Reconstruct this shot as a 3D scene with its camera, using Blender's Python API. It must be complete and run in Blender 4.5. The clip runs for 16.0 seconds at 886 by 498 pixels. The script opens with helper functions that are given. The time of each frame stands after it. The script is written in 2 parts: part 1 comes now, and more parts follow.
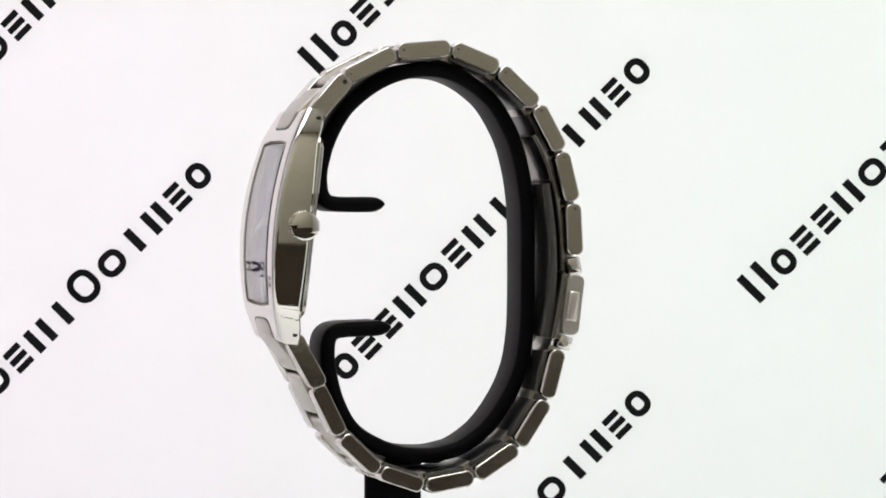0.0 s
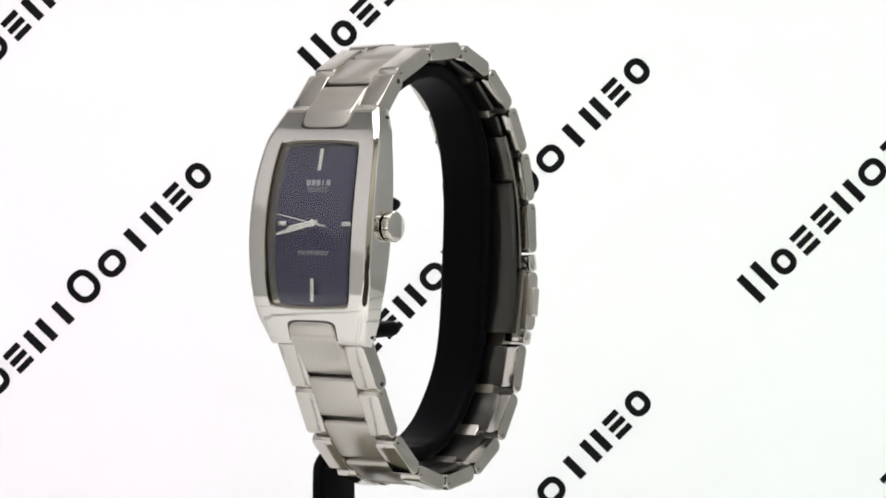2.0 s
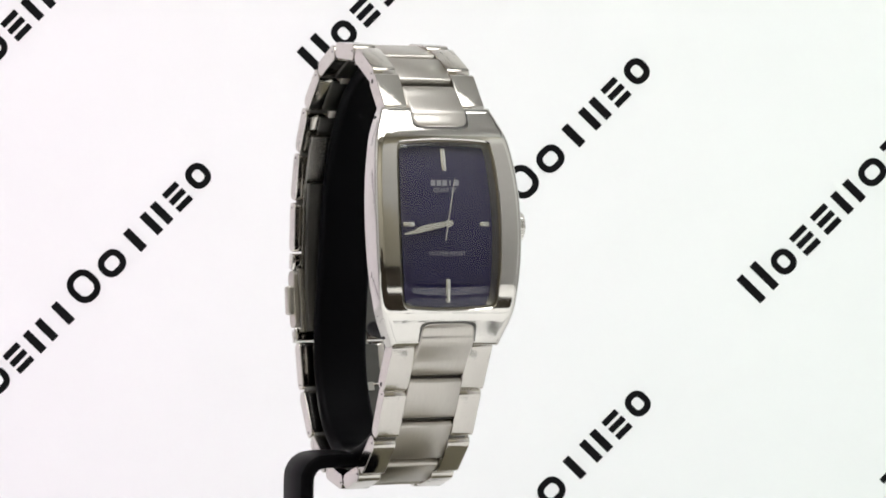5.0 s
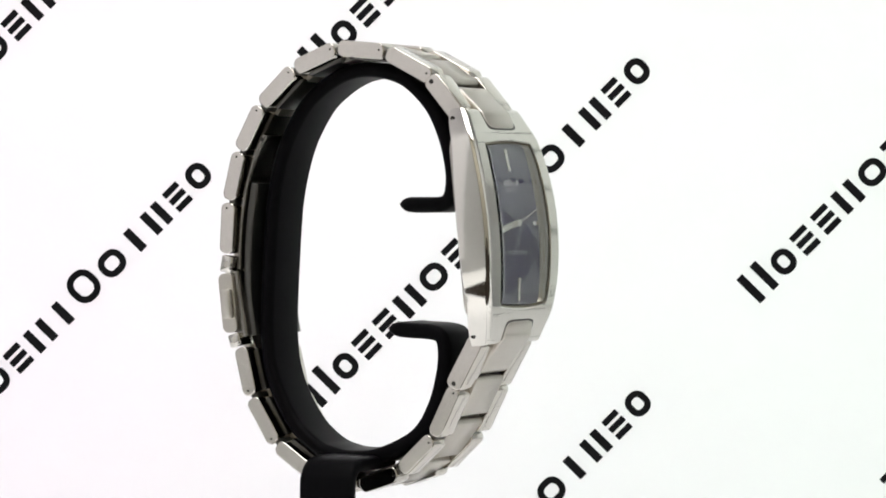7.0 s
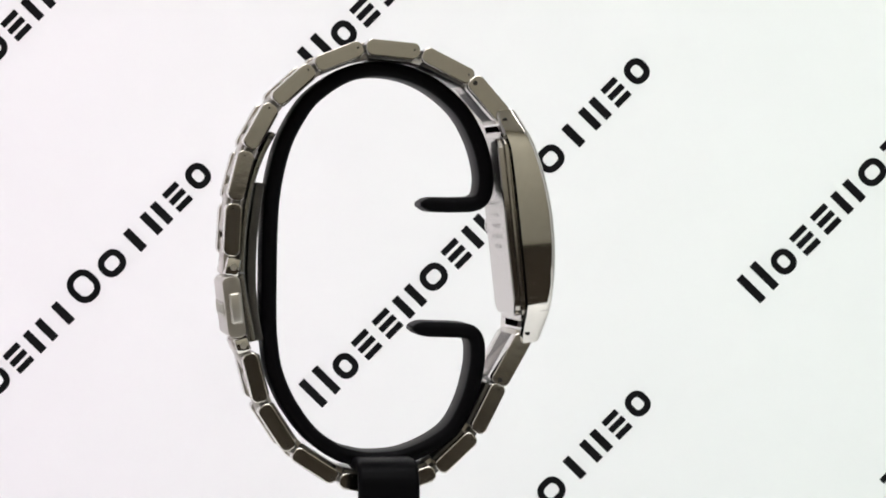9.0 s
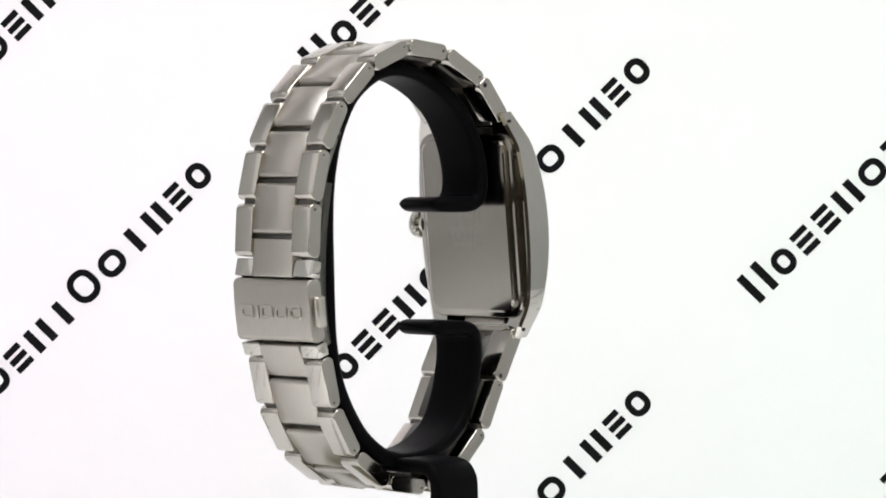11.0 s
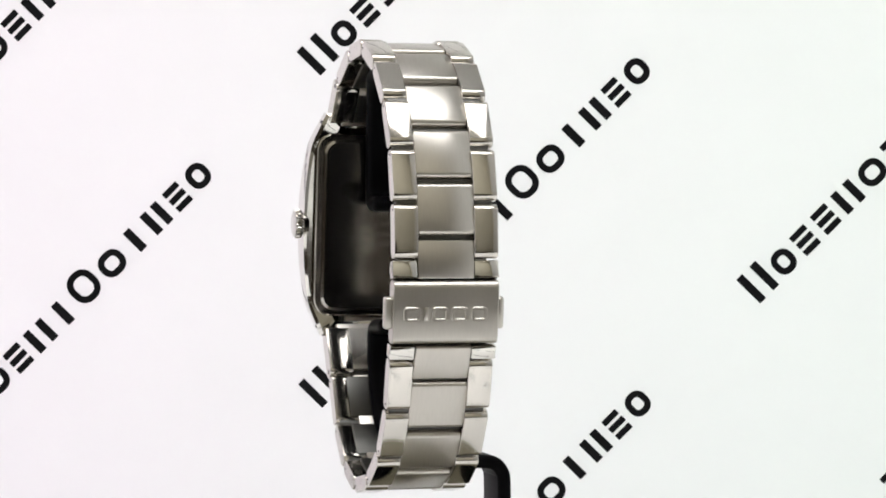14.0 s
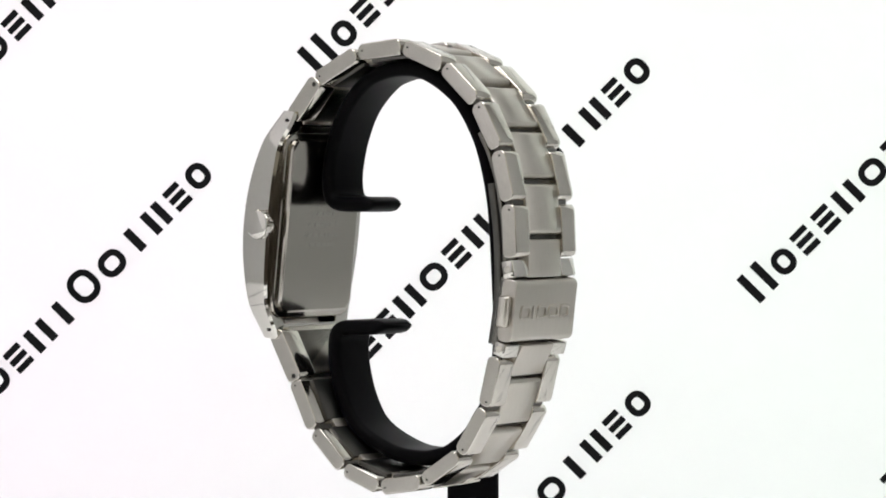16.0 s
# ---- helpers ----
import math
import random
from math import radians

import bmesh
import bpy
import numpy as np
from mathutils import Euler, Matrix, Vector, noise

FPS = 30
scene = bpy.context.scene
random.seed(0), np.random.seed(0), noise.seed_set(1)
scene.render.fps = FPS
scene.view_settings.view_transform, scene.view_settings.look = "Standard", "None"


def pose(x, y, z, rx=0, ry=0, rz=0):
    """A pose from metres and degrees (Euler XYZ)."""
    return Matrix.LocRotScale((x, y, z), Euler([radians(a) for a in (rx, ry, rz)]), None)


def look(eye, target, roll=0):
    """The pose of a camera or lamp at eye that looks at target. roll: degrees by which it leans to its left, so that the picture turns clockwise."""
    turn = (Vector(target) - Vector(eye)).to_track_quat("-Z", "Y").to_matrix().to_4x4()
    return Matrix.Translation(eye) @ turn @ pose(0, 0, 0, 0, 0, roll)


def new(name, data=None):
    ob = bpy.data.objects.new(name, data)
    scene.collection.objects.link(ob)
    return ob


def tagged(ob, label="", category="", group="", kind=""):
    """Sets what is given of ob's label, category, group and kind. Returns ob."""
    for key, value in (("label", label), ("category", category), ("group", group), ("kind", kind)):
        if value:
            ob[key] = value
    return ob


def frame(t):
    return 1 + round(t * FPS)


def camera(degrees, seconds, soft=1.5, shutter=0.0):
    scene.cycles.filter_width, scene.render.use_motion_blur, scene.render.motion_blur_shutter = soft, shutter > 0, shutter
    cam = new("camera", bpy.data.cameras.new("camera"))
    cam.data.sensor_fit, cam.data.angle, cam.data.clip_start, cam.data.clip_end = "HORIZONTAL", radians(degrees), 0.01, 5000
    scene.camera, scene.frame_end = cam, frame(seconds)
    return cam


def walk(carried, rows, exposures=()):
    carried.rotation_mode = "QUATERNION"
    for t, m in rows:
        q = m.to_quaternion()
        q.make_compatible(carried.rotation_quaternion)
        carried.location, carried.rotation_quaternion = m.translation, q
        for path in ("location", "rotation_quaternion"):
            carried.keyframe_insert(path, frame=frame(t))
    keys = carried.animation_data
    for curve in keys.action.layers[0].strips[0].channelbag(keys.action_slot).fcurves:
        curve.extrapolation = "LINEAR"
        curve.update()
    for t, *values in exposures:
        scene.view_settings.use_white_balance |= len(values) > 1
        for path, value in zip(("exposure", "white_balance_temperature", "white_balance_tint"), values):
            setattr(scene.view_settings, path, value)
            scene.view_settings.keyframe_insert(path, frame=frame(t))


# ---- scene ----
# ---- camera: stands still, a long lens half a metre from the turning axis ----
cam = camera(17.118, 16.0, soft=1.8)
EYE = (0.00793, -0.52083, 0.01018)
AIM = (0.00793, 0.0, 0.0)
STILL = look(EYE, AIM, 0.157)
walk(cam, [(0.0, STILL), (16.0, STILL)],
     exposures=[(0.0, -0.21), (1.0, -0.09), (3.0, -0.10), (3.5, -0.19), (4.0, -0.34), (5.0, -0.17), (6.5, -0.08), (7.5, -0.10), (8.0, -0.18), (8.5, -0.24), (9.2, -0.24), (10.5, -0.15),
                (11.5, -0.08), (12.4, -0.12), (13.0, -0.25), (13.6, -0.34), (14.3, -0.10), (16.0, -0.08)])

# ---- light: unseen lamp panels added above and at each side of the box ----
world = bpy.data.worlds.new("world")
scene.world = world
world.use_nodes = True
world.node_tree.nodes["Background"].inputs[0].default_value = (0.9, 0.95, 1.0, 1)
world.node_tree.nodes["Background"].inputs[1].default_value = 0.05


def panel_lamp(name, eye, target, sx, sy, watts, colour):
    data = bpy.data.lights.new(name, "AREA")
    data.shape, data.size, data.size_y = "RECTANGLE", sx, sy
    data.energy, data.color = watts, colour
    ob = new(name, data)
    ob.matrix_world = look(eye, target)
    return tagged(ob, "unseen area lamp, added", "lamp")


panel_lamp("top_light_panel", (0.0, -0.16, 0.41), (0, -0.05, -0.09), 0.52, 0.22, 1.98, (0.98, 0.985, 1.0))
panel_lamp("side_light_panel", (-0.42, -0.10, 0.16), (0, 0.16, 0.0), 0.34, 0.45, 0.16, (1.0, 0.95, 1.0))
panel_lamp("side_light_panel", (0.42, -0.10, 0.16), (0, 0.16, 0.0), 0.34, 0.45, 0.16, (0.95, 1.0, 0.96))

# unseen lamps added behind the backdrop, which brighten it through its paper
panel_lamp("back_light_panel", (-0.21, 0.42, -0.02), (-0.21, 0.25, -0.02), 0.40, 0.60, 2.35, (1.0, 0.85, 1.0))
panel_lamp("back_light_panel", (0.21, 0.42, -0.02), (0.21, 0.25, -0.02), 0.40, 0.60, 2.25, (0.845, 0.995, 0.91))
# unseen lamp added to brighten the wall behind the camera
panel_lamp("room_light", (0.0, -0.52, 1.40), (0, -0.53, 0.0), 1.8, 0.4, 36.0, (0.98, 0.98, 0.97))


# ---- materials ----
def material(name, colour, rough=0.5, metal=0.0, grain=0.0, scale=400.0, stretch=(1, 1, 1), bump=0.0,
             rough_var=0.0, blotch=0.0, spec=0.5):
    m = bpy.data.materials.new(name)
    m.use_nodes = True
    nt = m.node_tree
    b = nt.nodes["Principled BSDF"]
    b.inputs["Base Color"].default_value = (*colour, 1)
    b.inputs["Roughness"].default_value = rough
    b.inputs["Metallic"].default_value = metal
    b.inputs["Specular IOR Level"].default_value = spec
    tc = nt.nodes.new("ShaderNodeTexCoord")
    mp = nt.nodes.new("ShaderNodeMapping")
    mp.inputs["Scale"].default_value = stretch
    nt.links.new(tc.outputs["Object"], mp.inputs["Vector"])
    fine = nt.nodes.new("ShaderNodeTexNoise")
    fine.inputs["Scale"].default_value = scale
    fine.inputs["Detail"].default_value = 4
    nt.links.new(mp.outputs[0], fine.inputs["Vector"])
    wide = nt.nodes.new("ShaderNodeTexNoise")
    wide.inputs["Scale"].default_value = 90
    wide.inputs["Detail"].default_value = 3
    nt.links.new(tc.outputs["Object"], wide.inputs["Vector"])
    if grain or blotch:
        add = nt.nodes.new("ShaderNodeMath")
        add.operation = "MULTIPLY_ADD"
        nt.links.new(fine.outputs["Fac"], add.inputs[0])
        add.inputs[1].default_value = grain * 2
        base = nt.nodes.new("ShaderNodeMath")
        base.operation = "MULTIPLY_ADD"
        nt.links.new(wide.outputs["Fac"], base.inputs[0])
        base.inputs[1].default_value = blotch * 2
        base.inputs[2].default_value = 1 - blotch - grain
        nt.links.new(base.outputs[0], add.inputs[2])
        mix = nt.nodes.new("ShaderNodeVectorMath")
        mix.operation = "SCALE"
        mix.inputs[0].default_value = colour
        nt.links.new(add.outputs[0], mix.inputs["Scale"])
        nt.links.new(mix.outputs[0], b.inputs["Base Color"])
    if rough_var:
        r = nt.nodes.new("ShaderNodeMath")
        r.operation = "MULTIPLY_ADD"
        nt.links.new(wide.outputs["Fac"], r.inputs[0])
        r.inputs[1].default_value = rough_var * 2
        r.inputs[2].default_value = rough - rough_var
        nt.links.new(r.outputs[0], b.inputs["Roughness"])
    if bump:
        bp = nt.nodes.new("ShaderNodeBump")
        bp.inputs["Strength"].default_value = bump
        bp.inputs["Distance"].default_value = 0.0001
        nt.links.new(fine.outputs["Fac"], bp.inputs["Height"])
        nt.links.new(bp.outputs[0], b.inputs["Normal"])
    return m


STEEL = (0.655, 0.635, 0.595)
POLISHED = material("polished_steel", STEEL, 0.055, 1.0, grain=0.04, scale=900, bump=0.02, rough_var=0.02)
BRUSHED = material("brushed_steel", (0.54, 0.51, 0.465), 0.33, 1.0, grain=0.07, scale=500, stretch=(9, 1, 1), bump=0.12, rough_var=0.05)
LINK = material("worn_polished_steel", (0.61, 0.58, 0.535), 0.11, 1.0, grain=0.06, scale=800, stretch=(4, 1, 1), bump=0.06, rough_var=0.05, blotch=0.03)
# light blade steel, darkened for the black holder that it reflects
BLADE = material("shaded_blade_steel", (0.25, 0.24, 0.22), 0.26, 1.0, grain=0.06, scale=600, stretch=(6, 1, 1), rough_var=0.04)
SATIN = material("satin_steel", (0.62, 0.59, 0.54), 0.34, 1.0, grain=0.05, scale=700, bump=0.06, rough_var=0.04)
DARK_STEEL = material("case_back_steel", (0.45, 0.425, 0.39), 0.14, 1.0, grain=0.05, scale=500, stretch=(9, 1, 1), rough_var=0.03)
# rim steel with the dial's dark reflection put into its colour
RIM = material("rim_reflection_steel", (0.30, 0.275, 0.22), 0.3, 1.0, grain=0.05, scale=700)
ENGRAVED = material("engraving", (0.42, 0.40, 0.37), 0.21, 1.0, grain=0.1, scale=900)
# link steel darkened to carry the shade in gaps and inside the clasp
SHADE_STEEL = material("shaded_link_steel", (0.11, 0.107, 0.1), 0.35, 1.0, grain=0.1)
HOLE = material("pin_hole", (0.03, 0.028, 0.026), 0.5, 0.6, grain=0.1)
RUBBER = material("black_plastic", (0.0025, 0.0023, 0.003), 0.45, 0.0, grain=0.12, scale=700, bump=0.08, rough_var=0.06, spec=0.045)
DIAL = material("dark_blue_dial", (0.0105, 0.0075, 0.043), 0.40, 0.0, grain=0.05, scale=1500, rough_var=0.03, spec=0.2)
PRINT = material("silver_dial_print", (0.27, 0.265, 0.29), 0.5, 0.2, grain=0.03)
MARKER = material("silver_markers", (0.80, 0.78, 0.72), 0.22, 1.0, grain=0.03)
OLIVE = material("olive_plastic", (0.17, 0.155, 0.105), 0.5, 0.0, grain=0.08, scale=300, bump=0.05)
INK = material("black_print", (0.008, 0.008, 0.009), 0.65, 0.0, grain=0.15, scale=200, blotch=0.1, spec=0.08)
CLOTH = material("white_box_fabric", (0.80, 0.80, 0.79), 0.85, 0.0, grain=0.03, scale=300, bump=0.1)
GREY_CLOTH = material("grey_box_fabric", (0.50, 0.50, 0.50), 0.85, 0.0, grain=0.04, scale=300, bump=0.1)
BEIGE = material("beige_room_wall", (0.50, 0.475, 0.40), 0.8, 0.0, grain=0.04, scale=40, blotch=0.05)
TABLEWOOD = material("olive_brown_wood", (0.014, 0.0095, 0.0055), 0.8, 0.0, spec=0.1, grain=0.2, scale=30, stretch=(8, 1, 1), blotch=0.1)
DARKWOOD = material("dark_brown_wood", (0.013, 0.0065, 0.004), 0.85, 0.0, spec=0.1, grain=0.25, scale=30, stretch=(1, 1, 8), blotch=0.1)


def paper_material():
    """White sheet that lets through part of the light behind it."""
    m = material("white_backdrop_sheet", (0.86, 0.86, 0.86), 0.8, grain=0.012, scale=60, blotch=0.012, spec=0.1)
    nt = m.node_tree
    b = nt.nodes["Principled BSDF"]
    tr = nt.nodes.new("ShaderNodeBsdfTranslucent")
    tr.inputs["Color"].default_value = (0.88, 0.88, 0.88, 1)
    mix = nt.nodes.new("ShaderNodeMixShader")
    mix.inputs[0].default_value = 0.5
    nt.links.new(b.outputs[0], mix.inputs[1])
    nt.links.new(tr.outputs[0], mix.inputs[2])
    nt.links.new(mix.outputs[0], nt.nodes["Material Output"].inputs["Surface"])
    return m


def glass_material():
    m = bpy.data.materials.new("mineral_crystal")
    m.use_nodes = True
    b = m.node_tree.nodes["Principled BSDF"]
    b.inputs["Base Color"].default_value = (0.97, 0.98, 0.98, 1)
    b.inputs["Roughness"].default_value = 0.0
    b.inputs["Transmission Weight"].default_value = 1.0
    b.inputs["IOR"].default_value = 1.5
    return m


GLASS = glass_material()
PAPER = paper_material()
# opaque copy of the sheet, so its lying part bounces more light
FLOOR_PAPER = material("opaque_white_sheet", (0.86, 0.86, 0.86), 0.8, grain=0.012, scale=60, blotch=0.012, spec=0.1)

# ---- mesh helpers: millimetres in, metres out ----
MM = 0.001
ORIGIN = {}


def thing(name, at, label, category, kind=""):
    ob = new(name)
    ob.location = Vector(at) * MM
    ob.empty_display_size = 0.01
    ORIGIN[ob] = Vector(at)
    return tagged(ob, label, category, kind=kind)


def part(name, bm, mat, parent, label="", m=None, smooth=35, origin=None, closed=False):
    """Link a bmesh, in millimetres of its thing's axes, as one mesh under parent."""
    if m is not None:
        bm.transform(m)
    top = parent
    while top.parent:
        top = top.parent
    shift = ORIGIN[top] if origin is None else Vector(origin)
    bm.transform(Matrix.Scale(MM, 4) @ Matrix.Translation(-shift))
    bmesh.ops.recalc_face_normals(bm, faces=bm.faces[:])
    if closed and bm.calc_volume(signed=True) < 0:
        bmesh.ops.reverse_faces(bm, faces=bm.faces[:])
    limit = radians(smooth)
    for f in bm.faces:
        f.smooth = True
    for e in bm.edges:
        e.smooth = len(e.link_faces) == 2 and e.calc_face_angle(0) < limit
    me = bpy.data.meshes.new(name)
    bm.to_mesh(me)
    bm.free()
    me.materials.append(mat)
    ob = new(name, me)
    ob.parent = parent
    if parent is not top:
        ob.matrix_parent_inverse = parent.matrix_basis.inverted()
    if label:
        ob["label"] = label
    return ob


def box(sx, sy, sz, at=(0, 0, 0), bevel=0.0, seg=2):
    bm = bmesh.new()
    bmesh.ops.create_cube(bm, size=1, matrix=Matrix.Translation(at) @ Matrix.Diagonal((sx, sy, sz, 1)))
    if bevel:
        bmesh.ops.bevel(bm, geom=bm.edges[:], offset=bevel, segments=seg, affect="EDGES", profile=0.5)
    return bm


def loft(rings, cap=True):
    """Quads between rings of equally many points; the rings are closed loops."""
    bm = bmesh.new()
    vs = [[bm.verts.new(p) for p in r] for r in rings]
    n = len(vs[0])
    for a, b in zip(vs, vs[1:]):
        for i in range(n):
            j = (i + 1) % n
            bm.faces.new((a[i], a[j], b[j], b[i]))
    if cap:
        bm.faces.new(vs[0])
        bm.faces.new(vs[-1])
    return bm


def spline(pts, per=6):
    """Catmull-Rom through points of the y-z plane."""
    p = [Vector(q) for q in pts]
    p = [p[0] * 2 - p[1]] + p + [p[-1] * 2 - p[-2]]
    out = []
    for i in range(1, len(p) - 2):
        for k in range(per):
            t = k / per
            a, b, c, d = p[i - 1:i + 3]
            out.append(0.5 * (2 * b + (c - a) * t + (2 * a - 5 * b + 4 * c - d) * t * t + (3 * b - a - 3 * c + d) * t ** 3))
    out.append(p[-2])
    return out


def rounded(w, h, r, seg=4):
    """A rounded rectangle round the origin, as a list of (a, b)."""
    out = []
    for cx, cy, a0 in ((w / 2 - r, h / 2 - r, 0), (-w / 2 + r, h / 2 - r, 90), (-w / 2 + r, -h / 2 + r, 180), (w / 2 - r, -h / 2 + r, 270)):
        for k in range(seg + 1):
            a = radians(a0 + 90 * k / seg)
            out.append((cx + r * math.cos(a), cy + r * math.sin(a)))
    return out


def strip(pts, width, thick, x, r, taper=0, seg=4, inward=0.0, ends=(), lean=0.0):
    """A band of the given width along x that follows points of the y-z plane; lean twists it along x with height."""
    rings = []
    n = len(pts)
    for i, p in enumerate(pts):
        d = (pts[min(i + 1, n - 1)] - pts[max(i - 1, 0)]).normalized()
        nrm = Vector((d[1], -d[0]))
        k = 1.0
        if taper:
            e = max(0.0, 1 - min(i, n - 1 - i) / taper)
            k = max(0.3, math.sqrt(1 - e * e))
        w = ends[i] if i < len(ends) else 0.72 + 0.28 * k
        mid = x + lean * (p[1] + 20) * min(1.0, max(0.0, (p[0] + 15) / 12))
        rings.append([(mid + a * w, p[0] + nrm[0] * (b + inward) * k, p[1] + nrm[1] * (b + inward) * k) for a, b in rounded(width, thick, r, seg)])
    return loft(rings)


def lettering(text, size, depth=0.05):
    """A word as a mesh in the x-y plane, centred, in millimetres."""
    cu = bpy.data.curves.new("word", "FONT")
    cu.body, cu.size, cu.extrude, cu.align_x, cu.align_y = text, size, depth, "CENTER", "CENTER"
    ob = bpy.data.objects.new("word", cu)
    scene.collection.objects.link(ob)
    me = bpy.data.meshes.new_from_object(ob.evaluated_get(bpy.context.evaluated_depsgraph_get()))
    bm = bmesh.new()
    bm.from_mesh(me)
    bpy.data.objects.remove(ob)
    bpy.data.meshes.remove(me)
    return bm


# ---- the backdrop, and the unseen box and room added round it ----
FLOOR = -92.0


def setting():
    def sheet(name, bm, mat, label):
        ob = thing(name, (0, 0, 0), label, name.split("_")[0], "structure")
        part("sheet", bm, mat, ob)
        return ob

    # backdrop: upright sheet with a curve running into the box floor
    prof = [(252.0, 460.0), (252.0, 200.0), (252.0, 0.0), (252.0, -75.0), (250.8, -82.0), (247.0, -87.5), (241.0, -91.0), (233.0, FLOOR), (0.0, FLOOR), (-190.0, FLOOR)]
    bm = bmesh.new()
    a = [[bm.verts.new((x, y, z)) for x in (-430, 430)] for y, z in prof]
    b = [[bm.verts.new((x, y + (2 if z > -80 else 0), z - (2 if z <= -80 else 0))) for x in (-430, 430)] for y, z in prof]
    for i in range(len(prof) - 1):
        bm.faces.new((a[i][0], a[i][1], a[i + 1][1], a[i + 1][0]))
        bm.faces.new((b[i][0], b[i + 1][0], b[i + 1][1], b[i][1]))
        bm.faces.new((a[i][0], a[i + 1][0], b[i + 1][0], b[i][0]))
        bm.faces.new((a[i][1], b[i][1], b[i + 1][1], a[i + 1][1]))
    bm.faces.new((a[0][0], b[0][0], b[0][1], a[0][1]))
    bm.faces.new((a[-1][0], a[-1][1], b[-1][1], b[-1][0]))
    drop = sheet("backdrop", bm, PAPER, "white paper backdrop sheet printed with slanting black lettering")
    lying = drop.children[0].data
    lying.materials.append(FLOOR_PAPER)
    for f in lying.polygons:
        if f.center[2] < (FLOOR + 3) * MM:
            f.material_index = 1
    # unseen box sides drawn forward, and flaps added, for light reflections in the steel
    for sx, nm in ((-1, "wall_west"), (1, "wall_east")):
        sheet(nm, box(4, 744, 560, (sx * 433, -118, 185), 0.5), GREY_CLOTH, "grey-white fabric side of the photo box")
        sheet("floor_flap", box(130, 206, 2, (sx * 364, -296, FLOOR - 2.6), 0.3), CLOTH, "unseen white sheet lying on the table, added to be mirrored in the steel")
    # board added under the sheet to throw more light up from the floor
    sheet("box_floor", box(858, 436, 2, (0, 28, FLOOR - 3.2), 0.3), CLOTH, "unseen white board, added under the backdrop sheet to bounce light")
    sheet("ceiling", box(870, 520, 4, (0, -6, 467), 0.5), CLOTH, "white fabric top of the photo box")
    # table and room, unseen, behind the camera; their tones are set by the reflections
    sheet("table", box(2340, 1640, 30, (0, -560, FLOOR - 19), 2), TABLEWOOD, "dark olive brown wooden table top")
    sheet("floor", box(2400, 1920, 20, (0, -460, -770), 1), DARKWOOD, "dark brown room floor")
    sheet("wall_south", box(2400, 20, 2260, (0, -1400, 360), 1), BEIGE, "plain beige room wall")
    # dark panel added for the black patch that the steel reflects
    sheet("wainscot", box(720, 24, 276, (0, -1380, -117), 1), DARKWOOD, "unseen dark panel, added for the dark reflection in the steel")
    for sx in (-1, 1):
        sheet("wall_side", box(20, 1900, 2260, (sx * 1190, -460, 360), 1), BEIGE, "plain beige room wall")
    sheet("wall_north", box(2400, 20, 2400, (0, 480, 280), 1), BEIGE, "plain beige room wall")
    sheet("ceiling_room", box(2400, 1900, 20, (0, -460, 1490), 1), CLOTH, "plain white room ceiling")
    return drop


BACKDROP = setting()


def backdrop_print(drop):
    """Slanting rows of shop lettering, reduced to plain bars and rings."""
    k = 0.1 * (520.9 + 252) / 520.9          # millimetres on the sheet per unit of the layout
    ang = radians(45.5)
    ux, uz = math.cos(ang), math.sin(ang)
    tall, low, stroke = 60.0, 46.0, 12.0
    widths = [50, 42, 40, 40, 47, 50, 40, 47, 41, 54, 50, 41, 43, 38, 42]
    kinds = "B r h h B r h B i R r i B h r".replace(" ", "")
    gap = 12.3

    def bars(kind, w, h):
        out = []
        if kind in "rR":
            ring = rounded(w, h, min(w, h) * 0.45, 5)
            inner = rounded(w - 2 * stroke, h - 2 * stroke, max(2.0, min(w, h) * 0.45 - stroke), 5)
            out.append((ring, inner))
        elif kind == "h":
            for y in (-h / 2 + stroke / 2, 0, h / 2 - stroke / 2):
                out.append(([(a, y + b) for a, b in rounded(w - 4, stroke * 0.95, 0.8, 1)], None))
        elif kind == "i":
            out.append((rounded(stroke * 1.3, h, 0.8, 1), None))
        else:
            s = stroke * 1.25
            for x in (-w / 2 + s / 2 + 1, w / 2 - s / 2 - 1):
                out.append(([(x + a, b) for a, b in rounded(s, h, 0.8, 1)], None))
        return out

    def on_sheet(lx, ly):
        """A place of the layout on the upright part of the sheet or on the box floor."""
        x, z = 7.93 + (lx - 784) * k, -4.93 - (ly - 441) * k
        if z > -75:
            return (x, 251.7, z)
        s = -75 - z
        return (x, 233 - (s - 28), FLOOR + 0.3) if s > 28 else (x, 240, -999)

    for i in range(-5, 6):
        for j in range(-7, 9):
            px, py = 570 + 775 * i + 4 * j, 724 - 187 * i + 588 * j
            bm = bmesh.new()
            s = 0.0
            for n, (w, kind) in enumerate(zip(widths, kinds)):
                h = tall if n in (0, 9) else low
                for outer, inner in bars(kind, w, h):
                    def place(q):
                        a, b = s + w / 2 + q[0], h / 2 + q[1]
                        return on_sheet(px + a * ux - b * uz, py - a * uz - b * ux)
                    ring = [place(q) for q in outer]
                    flat = all(abs(p[1] - 251.7) < 0.1 for p in ring) or all(abs(p[2] - FLOOR - 0.3) < 0.1 for p in ring)
                    if not flat or any(abs(p[0]) > 425 or p[2] > 452 or p[1] < -184 for p in ring):
                        continue
                    vo = [bm.verts.new(p) for p in ring]
                    if inner:
                        vi = [bm.verts.new(place(q)) for q in inner]
                        c = len(vo)
                        for e in range(c):
                            bm.faces.new((vo[e], vo[(e + 1) % c], vi[(e + 1) % c], vi[e]))
                    else:
                        bm.faces.new(vo)
                s += w + gap
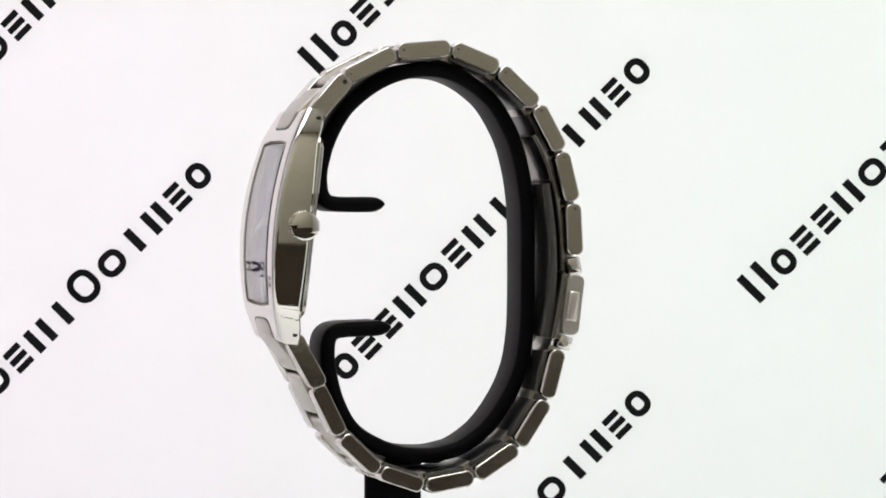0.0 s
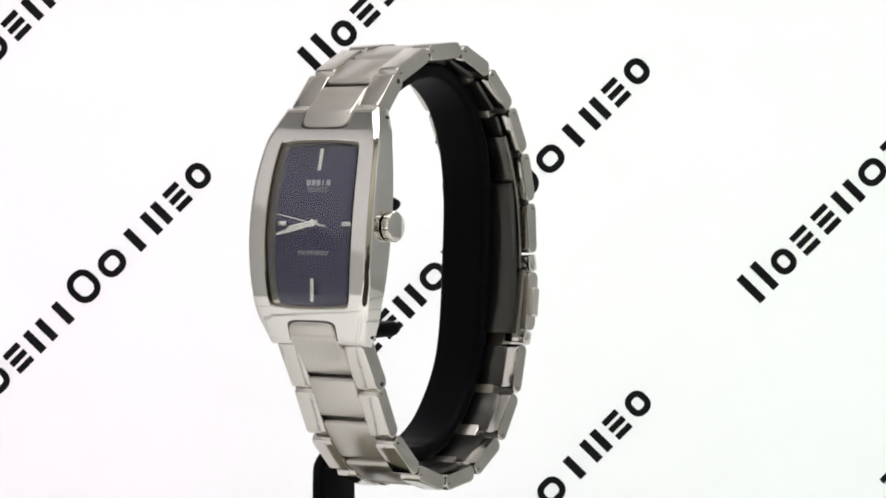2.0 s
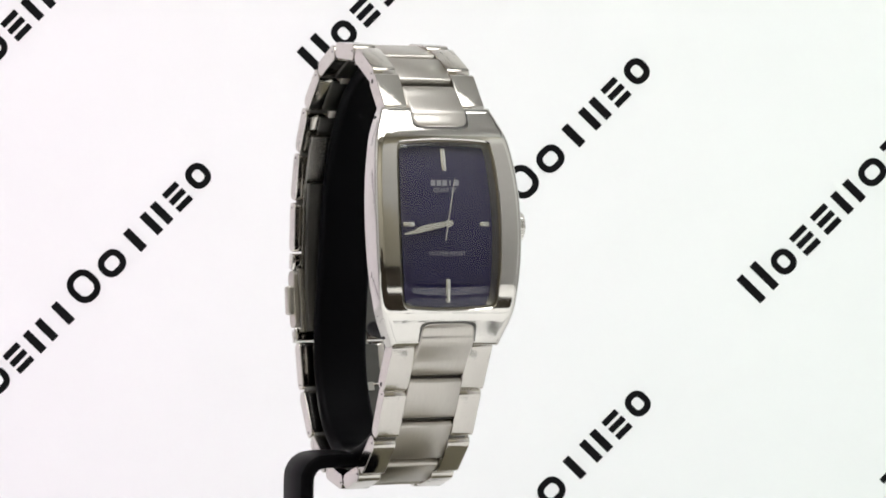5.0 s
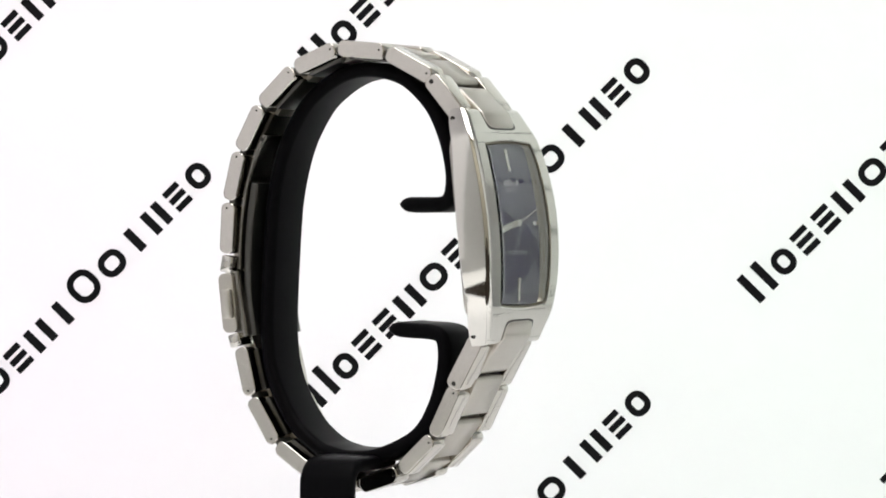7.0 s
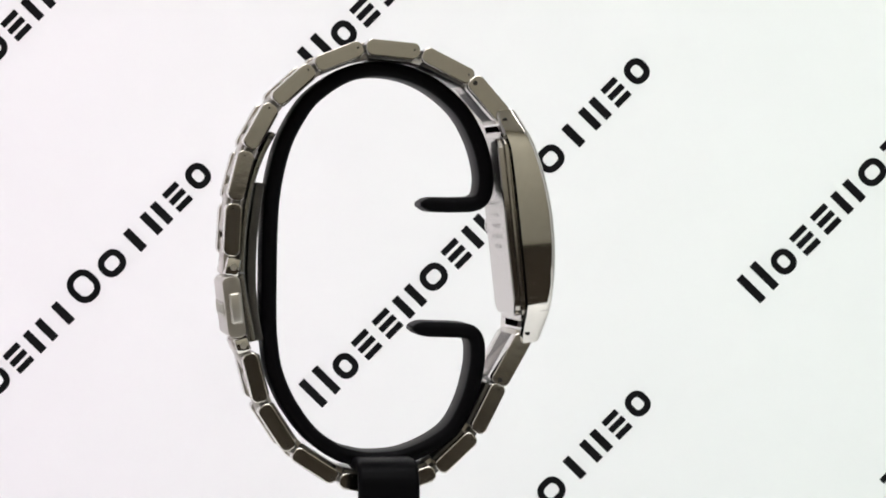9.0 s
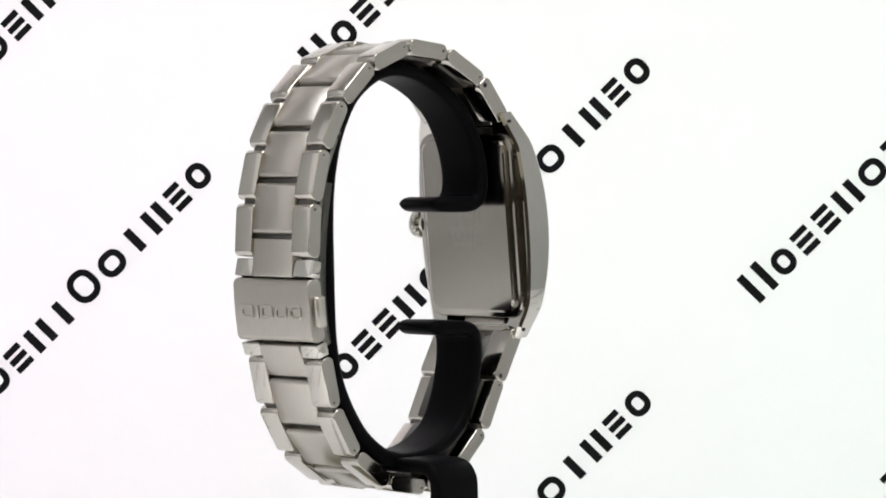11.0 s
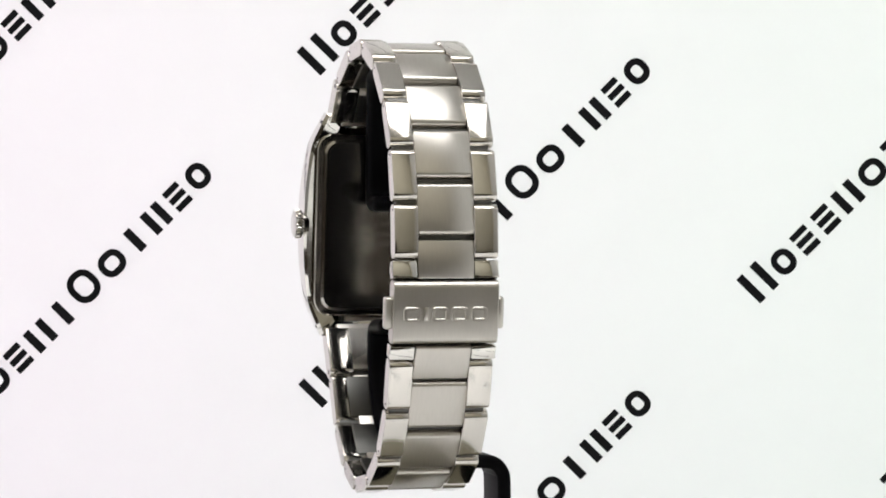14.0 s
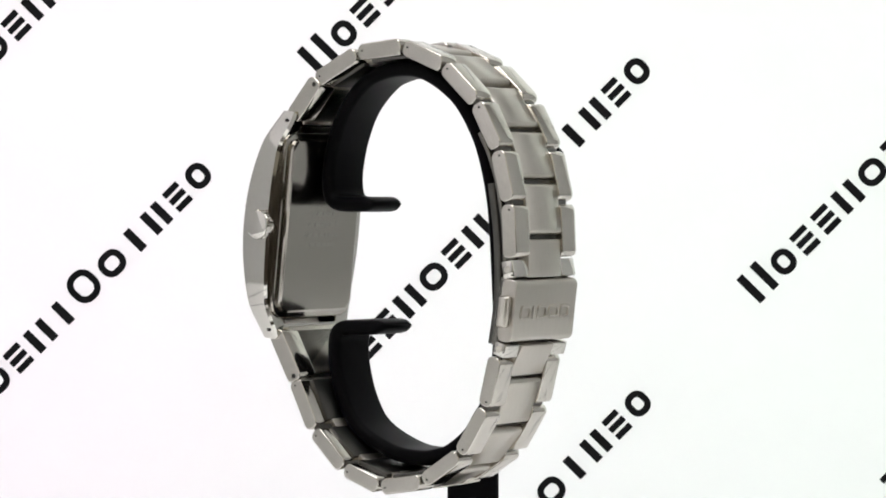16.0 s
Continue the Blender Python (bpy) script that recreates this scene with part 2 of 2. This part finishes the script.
            if bm.faces:
                part("printed_lettering", bm, INK, drop, "row of black printed bars and rings")
            else:
                bm.free()


backdrop_print(BACKDROP)

# ---- side profile of the bracelet and stand: (y, z) of points given on a 0.1 mm layout ----
def yz(x, y):
    return Vector((-((x - 784) * 0.0983 + 7.93), (441 - y) * 0.0983 + 0.18))


STAND = thing("watch_stand", (0, 0, FLOOR), "matte black plastic C-shaped watch holder on an offset post", "stand")
WATCH = thing("wristwatch", (0, 0, -42), "steel bracelet wristwatch with a dark blue rectangular dial", "watch")


def stand():
    run = [(737, 362), (770, 363), (805, 363), (831, 361), (846, 351), (852, 330), (851, 298), (838, 249), (812, 199), (778, 164), (740, 139), (703, 126), (665, 121), (630, 124),
           (596, 136), (561, 158), (530, 188), (498, 243), (481, 296), (471, 350), (467, 403), (465, 480), (464, 554), (466, 605), (475, 660), (498, 714), (536, 767), (580, 800), (612, 811),
           (647, 816), (702, 811), (757, 789), (795, 760), (821, 712), (835, 660), (838, 625), (835, 603), (825, 591), (808, 587), (786, 586), (755, 585), (721, 583)]
    part("holder", strip(spline([yz(*p) for p in run], 5), 10.0, 2.7, -2.6, 1.2, taper=4, lean=0.055), RUBBER, STAND, smooth=60)
    # offset arm and post: a flat bar bent from under the holder down to the base
    path = [(-3.0, -37.2), (-9.0, -37.2), (-13.5, -37.2), (-15.6, -37.7), (-16.75, -39.0), (-17.2, -41.0), (-17.2, -50.0), (-17.2, -70.0), (-17.2, FLOOR + 3)]
    pts = spline(path, 5)
    rings = []
    for i, p in enumerate(pts):
        d = (pts[min(i + 1, len(pts) - 1)] - pts[max(i - 1, 0)]).normalized()
        nrm = Vector((-d[1], d[0]))
        rings.append([(p[0] + nrm[0] * b, 3.95 + a, p[1] + nrm[1] * b) for a, b in rounded(10.6, 2.45, 0.9, 3)])
    part("post", loft(rings), RUBBER, STAND)
    bm = bmesh.new()
    bmesh.ops.create_cone(bm, cap_ends=True, segments=96, radius1=44, radius2=44, depth=4, matrix=Matrix.Translation((0, 0, FLOOR + 2)))
    bmesh.ops.bevel(bm, geom=[e for e in bm.edges if len(e.link_faces) == 2 and e.calc_face_angle(0) > 1], offset=0.8, segments=3, affect="EDGES")
    part("base", bm, OLIVE, STAND, "olive beige plastic base disc")
    # unseen disc added on the base for a black reflection in the lowest links
    foot = bmesh.new()
    bmesh.ops.create_cone(foot, cap_ends=True, segments=64, radius1=12, radius2=10, depth=9, matrix=Matrix.Translation((0, 0, FLOOR + 8)))
    part("foot", foot, RUBBER, STAND, "unseen black disc under the holder, added for a dark reflection")


stand()

# ---- the watch: bracelet ----
JOINTS = [(883, 212), (824, 144), (730, 97), (630, 88), (542, 123), (472, 187), (427, 268), (404, 359), (399, 456)]
LOWER = [(430, 621), (453, 712), (506, 794), (585, 845), (677, 860), (758, 832), (826, 768), (871, 678), (920, 590)]


def side_frame(a, b, x=0.0):
    """Axes of a link that runs from a to b in the y-z plane: its length, x, outwards."""
    d = (b - a).normalized()
    out = Vector((-d[1], d[0]))
    mid = (a + b) / 2
    if out.dot(mid - Vector((2.0, 0.0))) < 0:
        out = -out
    m = Matrix(((0, 1, 0, x), (d[0], 0, out[0], mid[0]), (d[1], 0, out[1], mid[1]), (0, 0, 0, 1)))
    return m, (b - a).length


def outer_link(length, width, thick=2.85, side=1, bow=0.14):
    """Outer piece: rounded ends, a slightly bowed face and softly rounded rims."""
    prof = []
    for a, b in rounded(length, thick, 1.12, 9):
        prof.append((a, b + (bow * (1 - (2 * a / length) ** 2) if b > 0 else 0)))
    c = 0.2
    steps = [(c + 0.06, 0.0)] + [(c * (1 - math.sin(g)), c * (1 - math.cos(g))) for g in (0.0, 0.52, 1.05, 1.57)]
    half = [[(a * (1 - 2 * i / length), width / 2 - o, b * (1 - 2 * i / thick)) for a, b in prof] for i, o in steps]
    rings = [[(a, -x, b) for a, x, b in ring] for ring in half] + half[::-1]
    bm = loft(rings)
    if side < 0:
        bm.transform(Matrix.Diagonal((1, -1, 1, 1)))
    return bm


def centre_link(length, width=9.7, thick=2.6):
    """Centre piece: a brushed plate, slightly arched, with polished rolled ends."""
    rings = []
    for x, s in ((-width / 2, 0.92), (-width / 2 + 0.18, 1.0), (width / 2 - 0.18, 1.0), (width / 2, 0.92)):
        prof = []
        for a, b in rounded(length, thick, 0.75, 4):
            arch = 0.12 * (1 - (2 * a / length) ** 2) if b > 0 else 0
            prof.append((a * s if s < 1 else a, x, (b + arch) * (s if s < 1 else 1)))
        rings.append(prof)
    return loft(rings)


def pin_hole(at, x, side, r=0.42):
    bm = bmesh.new()
    bmesh.ops.create_cone(bm, cap_ends=True, segments=16, radius1=r, radius2=r, depth=0.1,
                          matrix=Matrix.Translation((x + side * 0.02, at[0], at[1])) @ Matrix.Rotation(radians(90), 4, "Y"))
    return bm


XC = -0.42          # the bracelet's middle


def bracelet(joints, first, last, shares, deep=0.0):
    """Links between the joints: two outer pieces each, a centre piece over each joint."""
    js = [yz(*j) for j in joints]
    mids = [a + (b - a) * k for a, b, k in zip(js, js[1:], shares)]
    for i, (a, b) in enumerate(zip(js, js[1:])):
        if i in (first, last):
            continue
        for side in (-1, 1):
            m, ln = side_frame(a, b, XC + side * 6.9)
            m = m @ Matrix.Translation((0, 0, 0.38))
            link = part("outer_link", outer_link(ln - 0.42, 4.15, 2.85 + deep, side=side), LINK, WATCH, m=m @ Matrix.Translation((0, 0, -deep / 2)), smooth=22)
            spot = m @ Vector((ln * (0.38 if deep else -0.38), 0, 0.25))
            part("rivet", pin_hole((spot[1], spot[2]), XC + side * 8.97, side, 0.17), HOLE, link)
    for i in range(1, len(js) - 1):
        m, ln = side_frame(mids[i - 1], mids[i], XC)
        out = m.to_3x3() @ Vector((0, 0, 1))
        m = Matrix.Translation(out * 0.52) @ m
        part("centre_link", centre_link(ln - 0.72), BRUSHED, WATCH, m=m)


def pins(joints):
    """Connecting bars added in the gaps between the pieces; their dark colour is shade."""
    js = [yz(*j) for j in joints]
    for i, (a, b) in enumerate(zip(js, js[1:])):
        m, ln = side_frame(a, b, XC)
        part("connecting_bar", box(ln * 0.8, 12.6, 1.9, (0, 0, -0.5), 0.3, 2), SHADE_STEEL, WATCH, m=m)
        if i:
            part("connecting_pin", box(1.5, 16.6, 1.5, (0, 0, 0), 0.4, 2), SHADE_STEEL, WATCH, m=Matrix.Translation(Vector((0, *((a - b) / 2)))) @ m)


pins(JOINTS)
pins(LOWER)
bracelet(JOINTS, 0, -1, [0.74] + [0.61] * 7)
bracelet(LOWER, -1, len(LOWER) - 2, [0.39] * 7 + [0.26], -0.1)


def end_links():
    """Solid pieces that join the bracelet to the case, upper and lower."""
    for a, b in (((883, 212), (824, 144)), ((920, 590), (871, 678))):
        a, b = yz(*a), yz(*b)
        m, ln = side_frame(a, b, XC)
        part("end_link_plate", box(ln * 0.94, 14.0, 0.9, (0, 0, -1.0), 0.2, 2), SATIN, WATCH, m=m)
        for side in (-1, 1):
            m, ln = side_frame(a, b, XC + side * 7.0)
            p = part("end_link", outer_link(ln + 0.1, 4.4, 3.1, side=side, bow=0.3), LINK, WATCH, m=m @ Matrix.Translation((0.5, 0, 0.05)), smooth=22)
            part("pin_hole", pin_hole(b + (a - b).normalized() * 0.4, XC + side * 9.17, side), HOLE, p)


end_links()


def clasp():
    # short hinge pieces above and below the cover
    for a, b, c, d in (((399, 459), (398, 487), (400, 422), (398, 488)), ((411, 601), (421, 620), (410, 599), (439, 654))):
        a, b = yz(*a), yz(*b)
        whole = yz(*c), yz(*d)
        for side in (-1, 1):
            m, ln = side_frame(a, b, XC + side * 7.05)
            tilt = Matrix.Rotation(radians(-9 if a[1] < 0 else 4), 4, "Y")
            part("hinge_link", box(ln + 0.3, 4.3, 2.4, (0, 0, 0.1), 0.3, 2), POLISHED, WATCH, m=m @ tilt)
            part("hinge_pin", pin_hole((a + b) / 2, XC + side * 9.2, side, 0.6), SATIN, WATCH)
        m, ln = side_frame(*whole, XC)
        part("centre_link", box(ln, 9.7, 2.4, (0, 0, 0.25), 0.35, 2), BRUSHED, WATCH, m=m)
    a, b = yz(397, 489), yz(410, 597)
    m, ln = side_frame(a, b, XC)
    cover = part("clasp_cover", outer_link(ln, 18.2, 3.0, bow=0.3), BRUSHED, WATCH, "brushed folding clasp cover with embossed mark", m=m @ Matrix.Translation((0, 0, 0.35)), smooth=13)
    # embossed maker's mark as plain rounded blocks
    for i, w in enumerate((2.9, 2.9, 2.9, 0.9, 3.0)):
        x = (-5.7, -2.3, 1.1, 3.5, 5.9)[i]
        block = box(2.3, w, 0.24, (0.2, x, 2.12), 0.1, 2)
        if w > 1:
            ring = [rounded(2.5 - 2 * o, w - 2 * o, 0.7 - 0.6 * o, 4) for o in (0.0, 0.12, 0.42, 0.54)]
            block = loft([[(0.2 + a, x + b, h) for a, b in r] for r, h in zip([ring[0], ring[0], ring[1], ring[2], ring[3], ring[3]], (1.6, 2.12, 2.25, 2.25, 2.12, 1.6))], cap=False)
        part("embossed_block", block, BRUSHED, cover, m=m)
    for side in (-1, 1):
        part("push_button", box(5.4, 1.6, 2.1, (0.2, side * 9.5, 0.1), 0.5, 3), SATIN, cover, m=m)
    # folded blades inside the bracelet; shade and the holder's reflection are in their colour
    upper = spline([yz(*p) for p in ((470, 237), (450, 275), (433, 323), (422, 380), (417, 430), (415, 482))], 4)
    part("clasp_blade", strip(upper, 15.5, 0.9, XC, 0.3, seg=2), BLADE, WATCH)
    part("hinge_pin", pin_hole(yz(466, 246), XC - 7.8, -1, 0.4), HOLE, WATCH)
    lower = spline([yz(*p) for p in ((411, 486), (416, 520), (422, 552), (432, 604))], 4)
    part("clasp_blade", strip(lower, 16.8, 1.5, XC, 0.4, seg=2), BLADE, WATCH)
    middle = spline([yz(*p) for p in ((447, 325), (438, 385), (433, 440), (432, 500), (436, 550), (445, 602))], 4)
    # this blade fills the shaded hollow, so its steel is painted dark
    part("clasp_blade", strip(middle, 15.0, 1.5, XC, 0.3, seg=2), SHADE_STEEL, WATCH, "middle blade of the folding clasp, its shade put into its colour")


clasp()

# ---- the watch: case ----
CY, CZ = -19.2, 4.08
LEAN = radians(6.3)
CASE = Matrix(((1, 0, 0, XC), (0, math.sin(LEAN), -math.cos(LEAN), CY), (0, math.cos(LEAN), math.sin(LEAN), CZ), (0, 0, 0, 1)))
HALF = 20.4


BREAK = 15.3        # where the bezel turns into the lugs


def bowed(v, k, power, lug, r):
    """A bow k |v| ** power up to the break, then a straight slope, eased over 2 r."""
    a = abs(v)
    slope = k * power * BREAK ** (power - 1)
    t = a - BREAK
    past = 0.0 if t < -r else t if t > r else (t + r) ** 2 / (4 * r)
    return k * min(a, BREAK) ** power + slope * max(0.0, t) + (lug - slope) * past


def arch(v):
    return 6.35 - bowed(v, 0.0094, 1.97, 0.42, 1.2)


def under(v):
    """The back edge of the case, which drops towards the lugs."""
    k = min(1.0, max(0.0, (abs(v) - 13.0) / 6.5))
    return -1.15 * k * k * (3 - 2 * k)


def bed(v):
    """The dial's face, bowed along its height."""
    return 4.2 - 0.0062 * v * v


def half_width(v):
    return 13.25 - bowed(v, 0.0024, 2.3, 0.42, 1.6)


def barrel(hw_mid, hw_end, hh, bow, r, n=24):
    """A four-sided loop with bowed sides and ends: right, bottom, left, top; n points a side."""
    right = []
    for i in range(n):
        t = -1 + 2 * i / n
        right.append((hw_end + (hw_mid - hw_end) * (1 - t * t), -t * hh))
    bottom = []
    for i in range(n):
        t = -1 + 2 * i / n
        bottom.append((-t * hw_end, -hh - bow * (1 - t * t)))
    pts = right + bottom + [(-x, -y) for x, y in right] + [(-x, -y) for x, y in bottom]
    # soften the corners
    for _ in range(int(r)):
        pts = [((pts[i - 1][0] + 2 * pts[i][0] + pts[(i + 1) % len(pts)][0]) / 4, (pts[i - 1][1] + 2 * pts[i][1] + pts[(i + 1) % len(pts)][1]) / 4) for i in range(len(pts))]
    return pts


def case_outline(n=24, inset=0.0):
    right = []
    for i in range(n):
        v = HALF * (1 - 2 * i / n)
        right.append((half_width(v) - inset, v * (1 - inset / HALF)))
    w = half_width(HALF) - inset
    bottom = [(w * (1 - 2 * i / n), -(HALF - inset)) for i in range(n)]
    return right + bottom + [(-x, -y) for x, y in right] + [(-x, -y) for x, y in bottom]


def case():
    n = 72
    o = case_outline(n)
    edge = case_outline(n, 1.0)
    hole = barrel(9.3, 8.5, 14.0, 0.5, 9, n)
    hole2 = barrel(8.95, 8.15, 13.65, 0.45, 9, n)
    rings = [
        [(x, v, 0.3 + under(v)) for x, v in case_outline(n, 2.6)],
        [(x, v, under(v)) for x, v in case_outline(n, 0.5)],
        [(x, v, 0.35 + under(v)) for x, v in o],
        [(x, v, arch(v) - 0.98) for x, v in o],
        *[[(x, v, arch(v) - 0.95 + 0.92 * math.sin(g)) for x, v in case_outline(n, 1.0 * (1 - math.cos(g)))] for g in (0.2, 0.4, 0.6, 0.8, 1.0, 1.2, 1.4)],
        *[[(x + (a - x) * k, v + (b - v) * k, arch(v + (b - v) * k) - 0.03 * (1 - k)) for (x, v), (a, b) in zip(edge, hole)]
          for k in [q / 24 for q in range(24)]],
        [(a, b, arch(b)) for a, b in barrel(9.45, 8.65, 14.2, 0.5, 9, n)],
        [(a, b, arch(b) - 0.15) for a, b in hole],
    ]
    body = part("case", loft(rings, cap=False), POLISHED, WATCH, "polished steel barrel-shaped watch case", m=CASE, smooth=30)
    rim = loft([[(a, b, arch(b) - 0.15) for a, b in hole], [(a, b, arch(b) - 0.6) for a, b in hole],
                [(a, b, arch(b) - 0.65) for a, b in hole2], [(a, b, bed(b) - 0.15) for a, b in barrel(8.25, 7.5, 12.95, 0.42, 9, n)]], cap=False)
    part("dial_rim", rim, RIM, WATCH, "metal rim round the dial, the dial's reflection put into its olive grey", m=CASE)
    d = barrel(8.7, 8.05, 13.4, 0.42, 3)
    dial = part("dial", loft([[(a, b, 2.6) for a, b in d], [(a, b, bed(b)) for a, b in d], [(a * 0.66, b * 0.66, bed(b * 0.66)) for a, b in d], [(a * 0.33, b * 0.33, bed(b * 0.33)) for a, b in d], [(a * 0.02, b * 0.02, bed(0)) for a, b in d]]), DIAL, WATCH, "dark blue dial", m=CASE)
    g = barrel(8.9, 8.15, 13.6, 0.45, 9, n)
    inside = [[(a * k, b * k, arch(b * k) - 0.85) for a, b in g] for k in (0.02, 0.2, 0.4, 0.6, 0.8, 1.0)]
    outside = [[(a * k, b * k, arch(b * k) - 0.1) for a, b in g] for k in (0.97, 0.85, 0.7, 0.5, 0.3, 0.15, 0.02)]
    glass = part("crystal", loft(inside + [[(a, b, arch(b) - 0.25) for a, b in g]] + outside), GLASS, WATCH, "clear glass crystal", m=CASE, smooth=60, closed=True)
    glass.visible_shadow = False
    # hour markers
    for x, v, w, h in ((0, 11.0, 0.85, 3.8), (0, -11.1, 0.85, 3.9), (6.85, 0.05, 1.8, 0.8), (-6.85, 0.05, 1.8, 0.8)):
        part("hour_marker", box(w, h, 0.3, (0, 0, 0.16), 0.1, 2), MARKER, dial, m=CASE @ Matrix.Translation((x, v, bed(v))) @ Matrix.Rotation(math.atan(-0.0124 * v), 4, "X"))
    for i in range(5):
        part("printed_mark", box(0.85 if i != 3 else 0.26, 0.98, 0.03, (-2.1 + 1.07 * i - (0.1 if i == 3 else 0), 7.1, bed(7.1) + 0.05)), PRINT, dial, m=CASE)
    part("lettering", lettering("QUARTZ", 1.05, 0.01), PRINT, dial, m=CASE @ Matrix.Translation((0, 5.85, bed(5.85) + 0.06)))
    part("lettering", lettering("WATER RESIST", 1.03, 0.01), PRINT, dial, m=CASE @ Matrix.Translation((0, -4.95, bed(4.95) + 0.06)))

    def pointer(length, tail, w0, w1, h):
        bm = bmesh.new()
        low = [bm.verts.new(q) for q in ((-w0 / 2, -tail, h), (w0 / 2, -tail, h), (w0 / 2, length * 0.7, h), (w1 / 2, length, h), (-w1 / 2, length, h), (-w0 / 2, length * 0.7, h))]
        f = bm.faces.new(low)
        r = bmesh.ops.extrude_face_region(bm, geom=[f])
        bmesh.ops.translate(bm, verts=[g for g in r["geom"] if isinstance(g, bmesh.types.BMVert)], vec=(0, 0, 0.12))
        return bm

    turn = Matrix.Translation((0, 0.1, 0))
    minute = part("minute_hand", pointer(8.0, 1.0, 0.75, 0.3, 4.62), MARKER, WATCH, origin=(0, 0, 0))
    part("hour_hand", pointer(5.6, 0.8, 0.95, 0.45, 4.42), MARKER, WATCH, m=CASE @ turn @ Matrix.Rotation(radians(99), 4, "Z"))
    hub = bmesh.new()
    bmesh.ops.create_cone(hub, cap_ends=True, segments=24, radius1=0.75, radius2=0.65, depth=0.8, matrix=Matrix.Translation((0, 0, 4.55)))
    part("hand_hub", hub, MARKER, WATCH, m=CASE @ turn)
    sec = part("second_hand", pointer(8.0, 2.9, 0.2, 0.1, 4.82), MARKER, WATCH, "thin silver seconds hand", origin=(0, 0, 0))
    # crown
    rings = []
    for x, r in ((12.4, 1.8), (13.5, 1.8), (13.55, 2.4), (13.72, 2.62), (14.62, 2.62), (14.9, 2.45), (15.05, 2.05)):
        ring = []
        for i in range(120):
            a = 2 * math.pi * i / 120
            rr = r - (0.17 if (i % 4 < 2 and 13.6 < x < 14.7) else 0)
            ring.append((x, rr * math.cos(a), 1.3 + rr * math.sin(a)))
        rings.append(ring)
    part("crown", loft(rings), POLISHED, WATCH, "fluted steel crown", m=CASE, smooth=25)
    # case back
    back = [[(a, b, 0.5) for a, b in rounded(22.6, 33.4, 3.0, 5)], [(a, b, -0.6) for a, b in rounded(22.6, 33.4, 3.0, 5)], [(a, b, -0.75) for a, b in rounded(22.2, 33.0, 2.9, 5)],
            [(a, b, -0.8) for a, b in rounded(20.4, 31.4, 2.6, 5)], [(a, b, -1.5) for a, b in rounded(20.2, 31.2, 2.5, 5)], [(a, b, -1.7) for a, b in rounded(19.4, 30.4, 2.2, 5)]]
    cb = part("case_back", loft(back), DARK_STEEL, WATCH, "brushed steel case back with engraved lines", m=CASE, smooth=12)
    for z, w in ((4.2, 8.4), (2.2, 6.6), (0.3, 8.6), (-1.6, 9.6), (-3.4, 6.6)):
        x = -w / 2
        while x < w / 2 - 0.3:
            ln = min(random.uniform(0.5, 1.5), w / 2 - x)
            part("engraved_bar", box(ln, 0.72, 0.04, (x + ln / 2, z, -1.71)), ENGRAVED, cb, m=CASE)
            x += ln + 0.3
    # lug pin holes on the flanks
    for v in (-18.65, 18.65):
        for side in (-1, 1):
            x = half_width(v)
            bm = bmesh.new()
            bmesh.ops.create_cone(bm, cap_ends=True, segments=16, radius1=0.45, radius2=0.45, depth=0.12, matrix=Matrix.Translation((side * (x + 0.0), v, 0.0)) @ Matrix.Rotation(radians(90), 4, "Y"))
            part("pin_hole", bm, HOLE, body, m=CASE)
    return minute, sec


MINUTE, SECOND = case()


def tongues():
    """Brushed centre pieces that reach from the bracelet up onto the case."""
    for sign, a, b in ((1, (883, 212), (824, 144)), (-1, (920, 590), (871, 678))):
        a, b = yz(*a), yz(*b)
        m, ln = side_frame(a, b)
        out = Vector((m[1][2], m[2][2]))
        top = []
        for v in (16.5, 16.8, 17.2, 17.9, 18.8, 19.8):
            p = CASE @ Vector((0, sign * v, arch(v) + 0.24))
            top.append(Vector((p[1], p[2])))
        for k, h in ((0.35, 2.05), (0.52, 1.96), (0.64, 1.72), (0.72, 1.2)):
            top.append(a + (b - a) * k + out * h)
        low = spline([p - out * 0.0 for p in top[:6]], 3)
        # dark strip round the tongue's end: shade put into colour
        part("tongue_gap", strip(low, 10.6, 1.6, XC, 0.3, seg=2, inward=0.98 * sign, ends=[0.6, 0.76, 0.85, 0.9, 0.94, 0.97, 0.99]), SHADE_STEEL, WATCH)
        pts = spline(top[1:], 3)
        wide = [0.55, 0.72, 0.82, 0.88, 0.93, 0.96, 0.98, 0.99] + [1.0] * len(pts)
        part("centre_end_link", strip(pts, 9.9, 2.2, XC, 0.35, seg=3, inward=1.1 * sign, ends=wide), BRUSHED, WATCH)


tongues()


# ---- what moves: the watch and its stand turn, the seconds hand runs ----
def turned(t):
    u = (t - 8) / 8
    return math.degrees(0.334381 * (t - 3.824503) + 0.0041965 * (u * u - 1) - 0.0057956 * (u ** 3 - u))


def motions():
    times = [0.5 * i for i in range(33)]
    walk(STAND, [(t, pose(0, 0, FLOOR * MM, 0, 0, turned(t))) for t in times])
    walk(WATCH, [(t, pose(0, 0, -0.042, 0, 0, turned(t))) for t in times])
    pivot = CASE @ Vector((0, 0.1, 0))
    flat = Matrix.Translation((pivot - Vector((0, 0, -42))) * MM) @ CASE.to_3x3().to_4x4()
    walk(MINUTE, [(t, flat @ Matrix.Rotation(radians(105.2 - 0.5 * t), 4, "Z")) for t in (0.0, 8.0, 16.0)])
    walk(SECOND, [(t, flat @ Matrix.Rotation(radians(SEC0 - SEC_RATE * t), 4, "Z")) for t in times])


SEC0, SEC_RATE = 139.0, 30.0
motions()
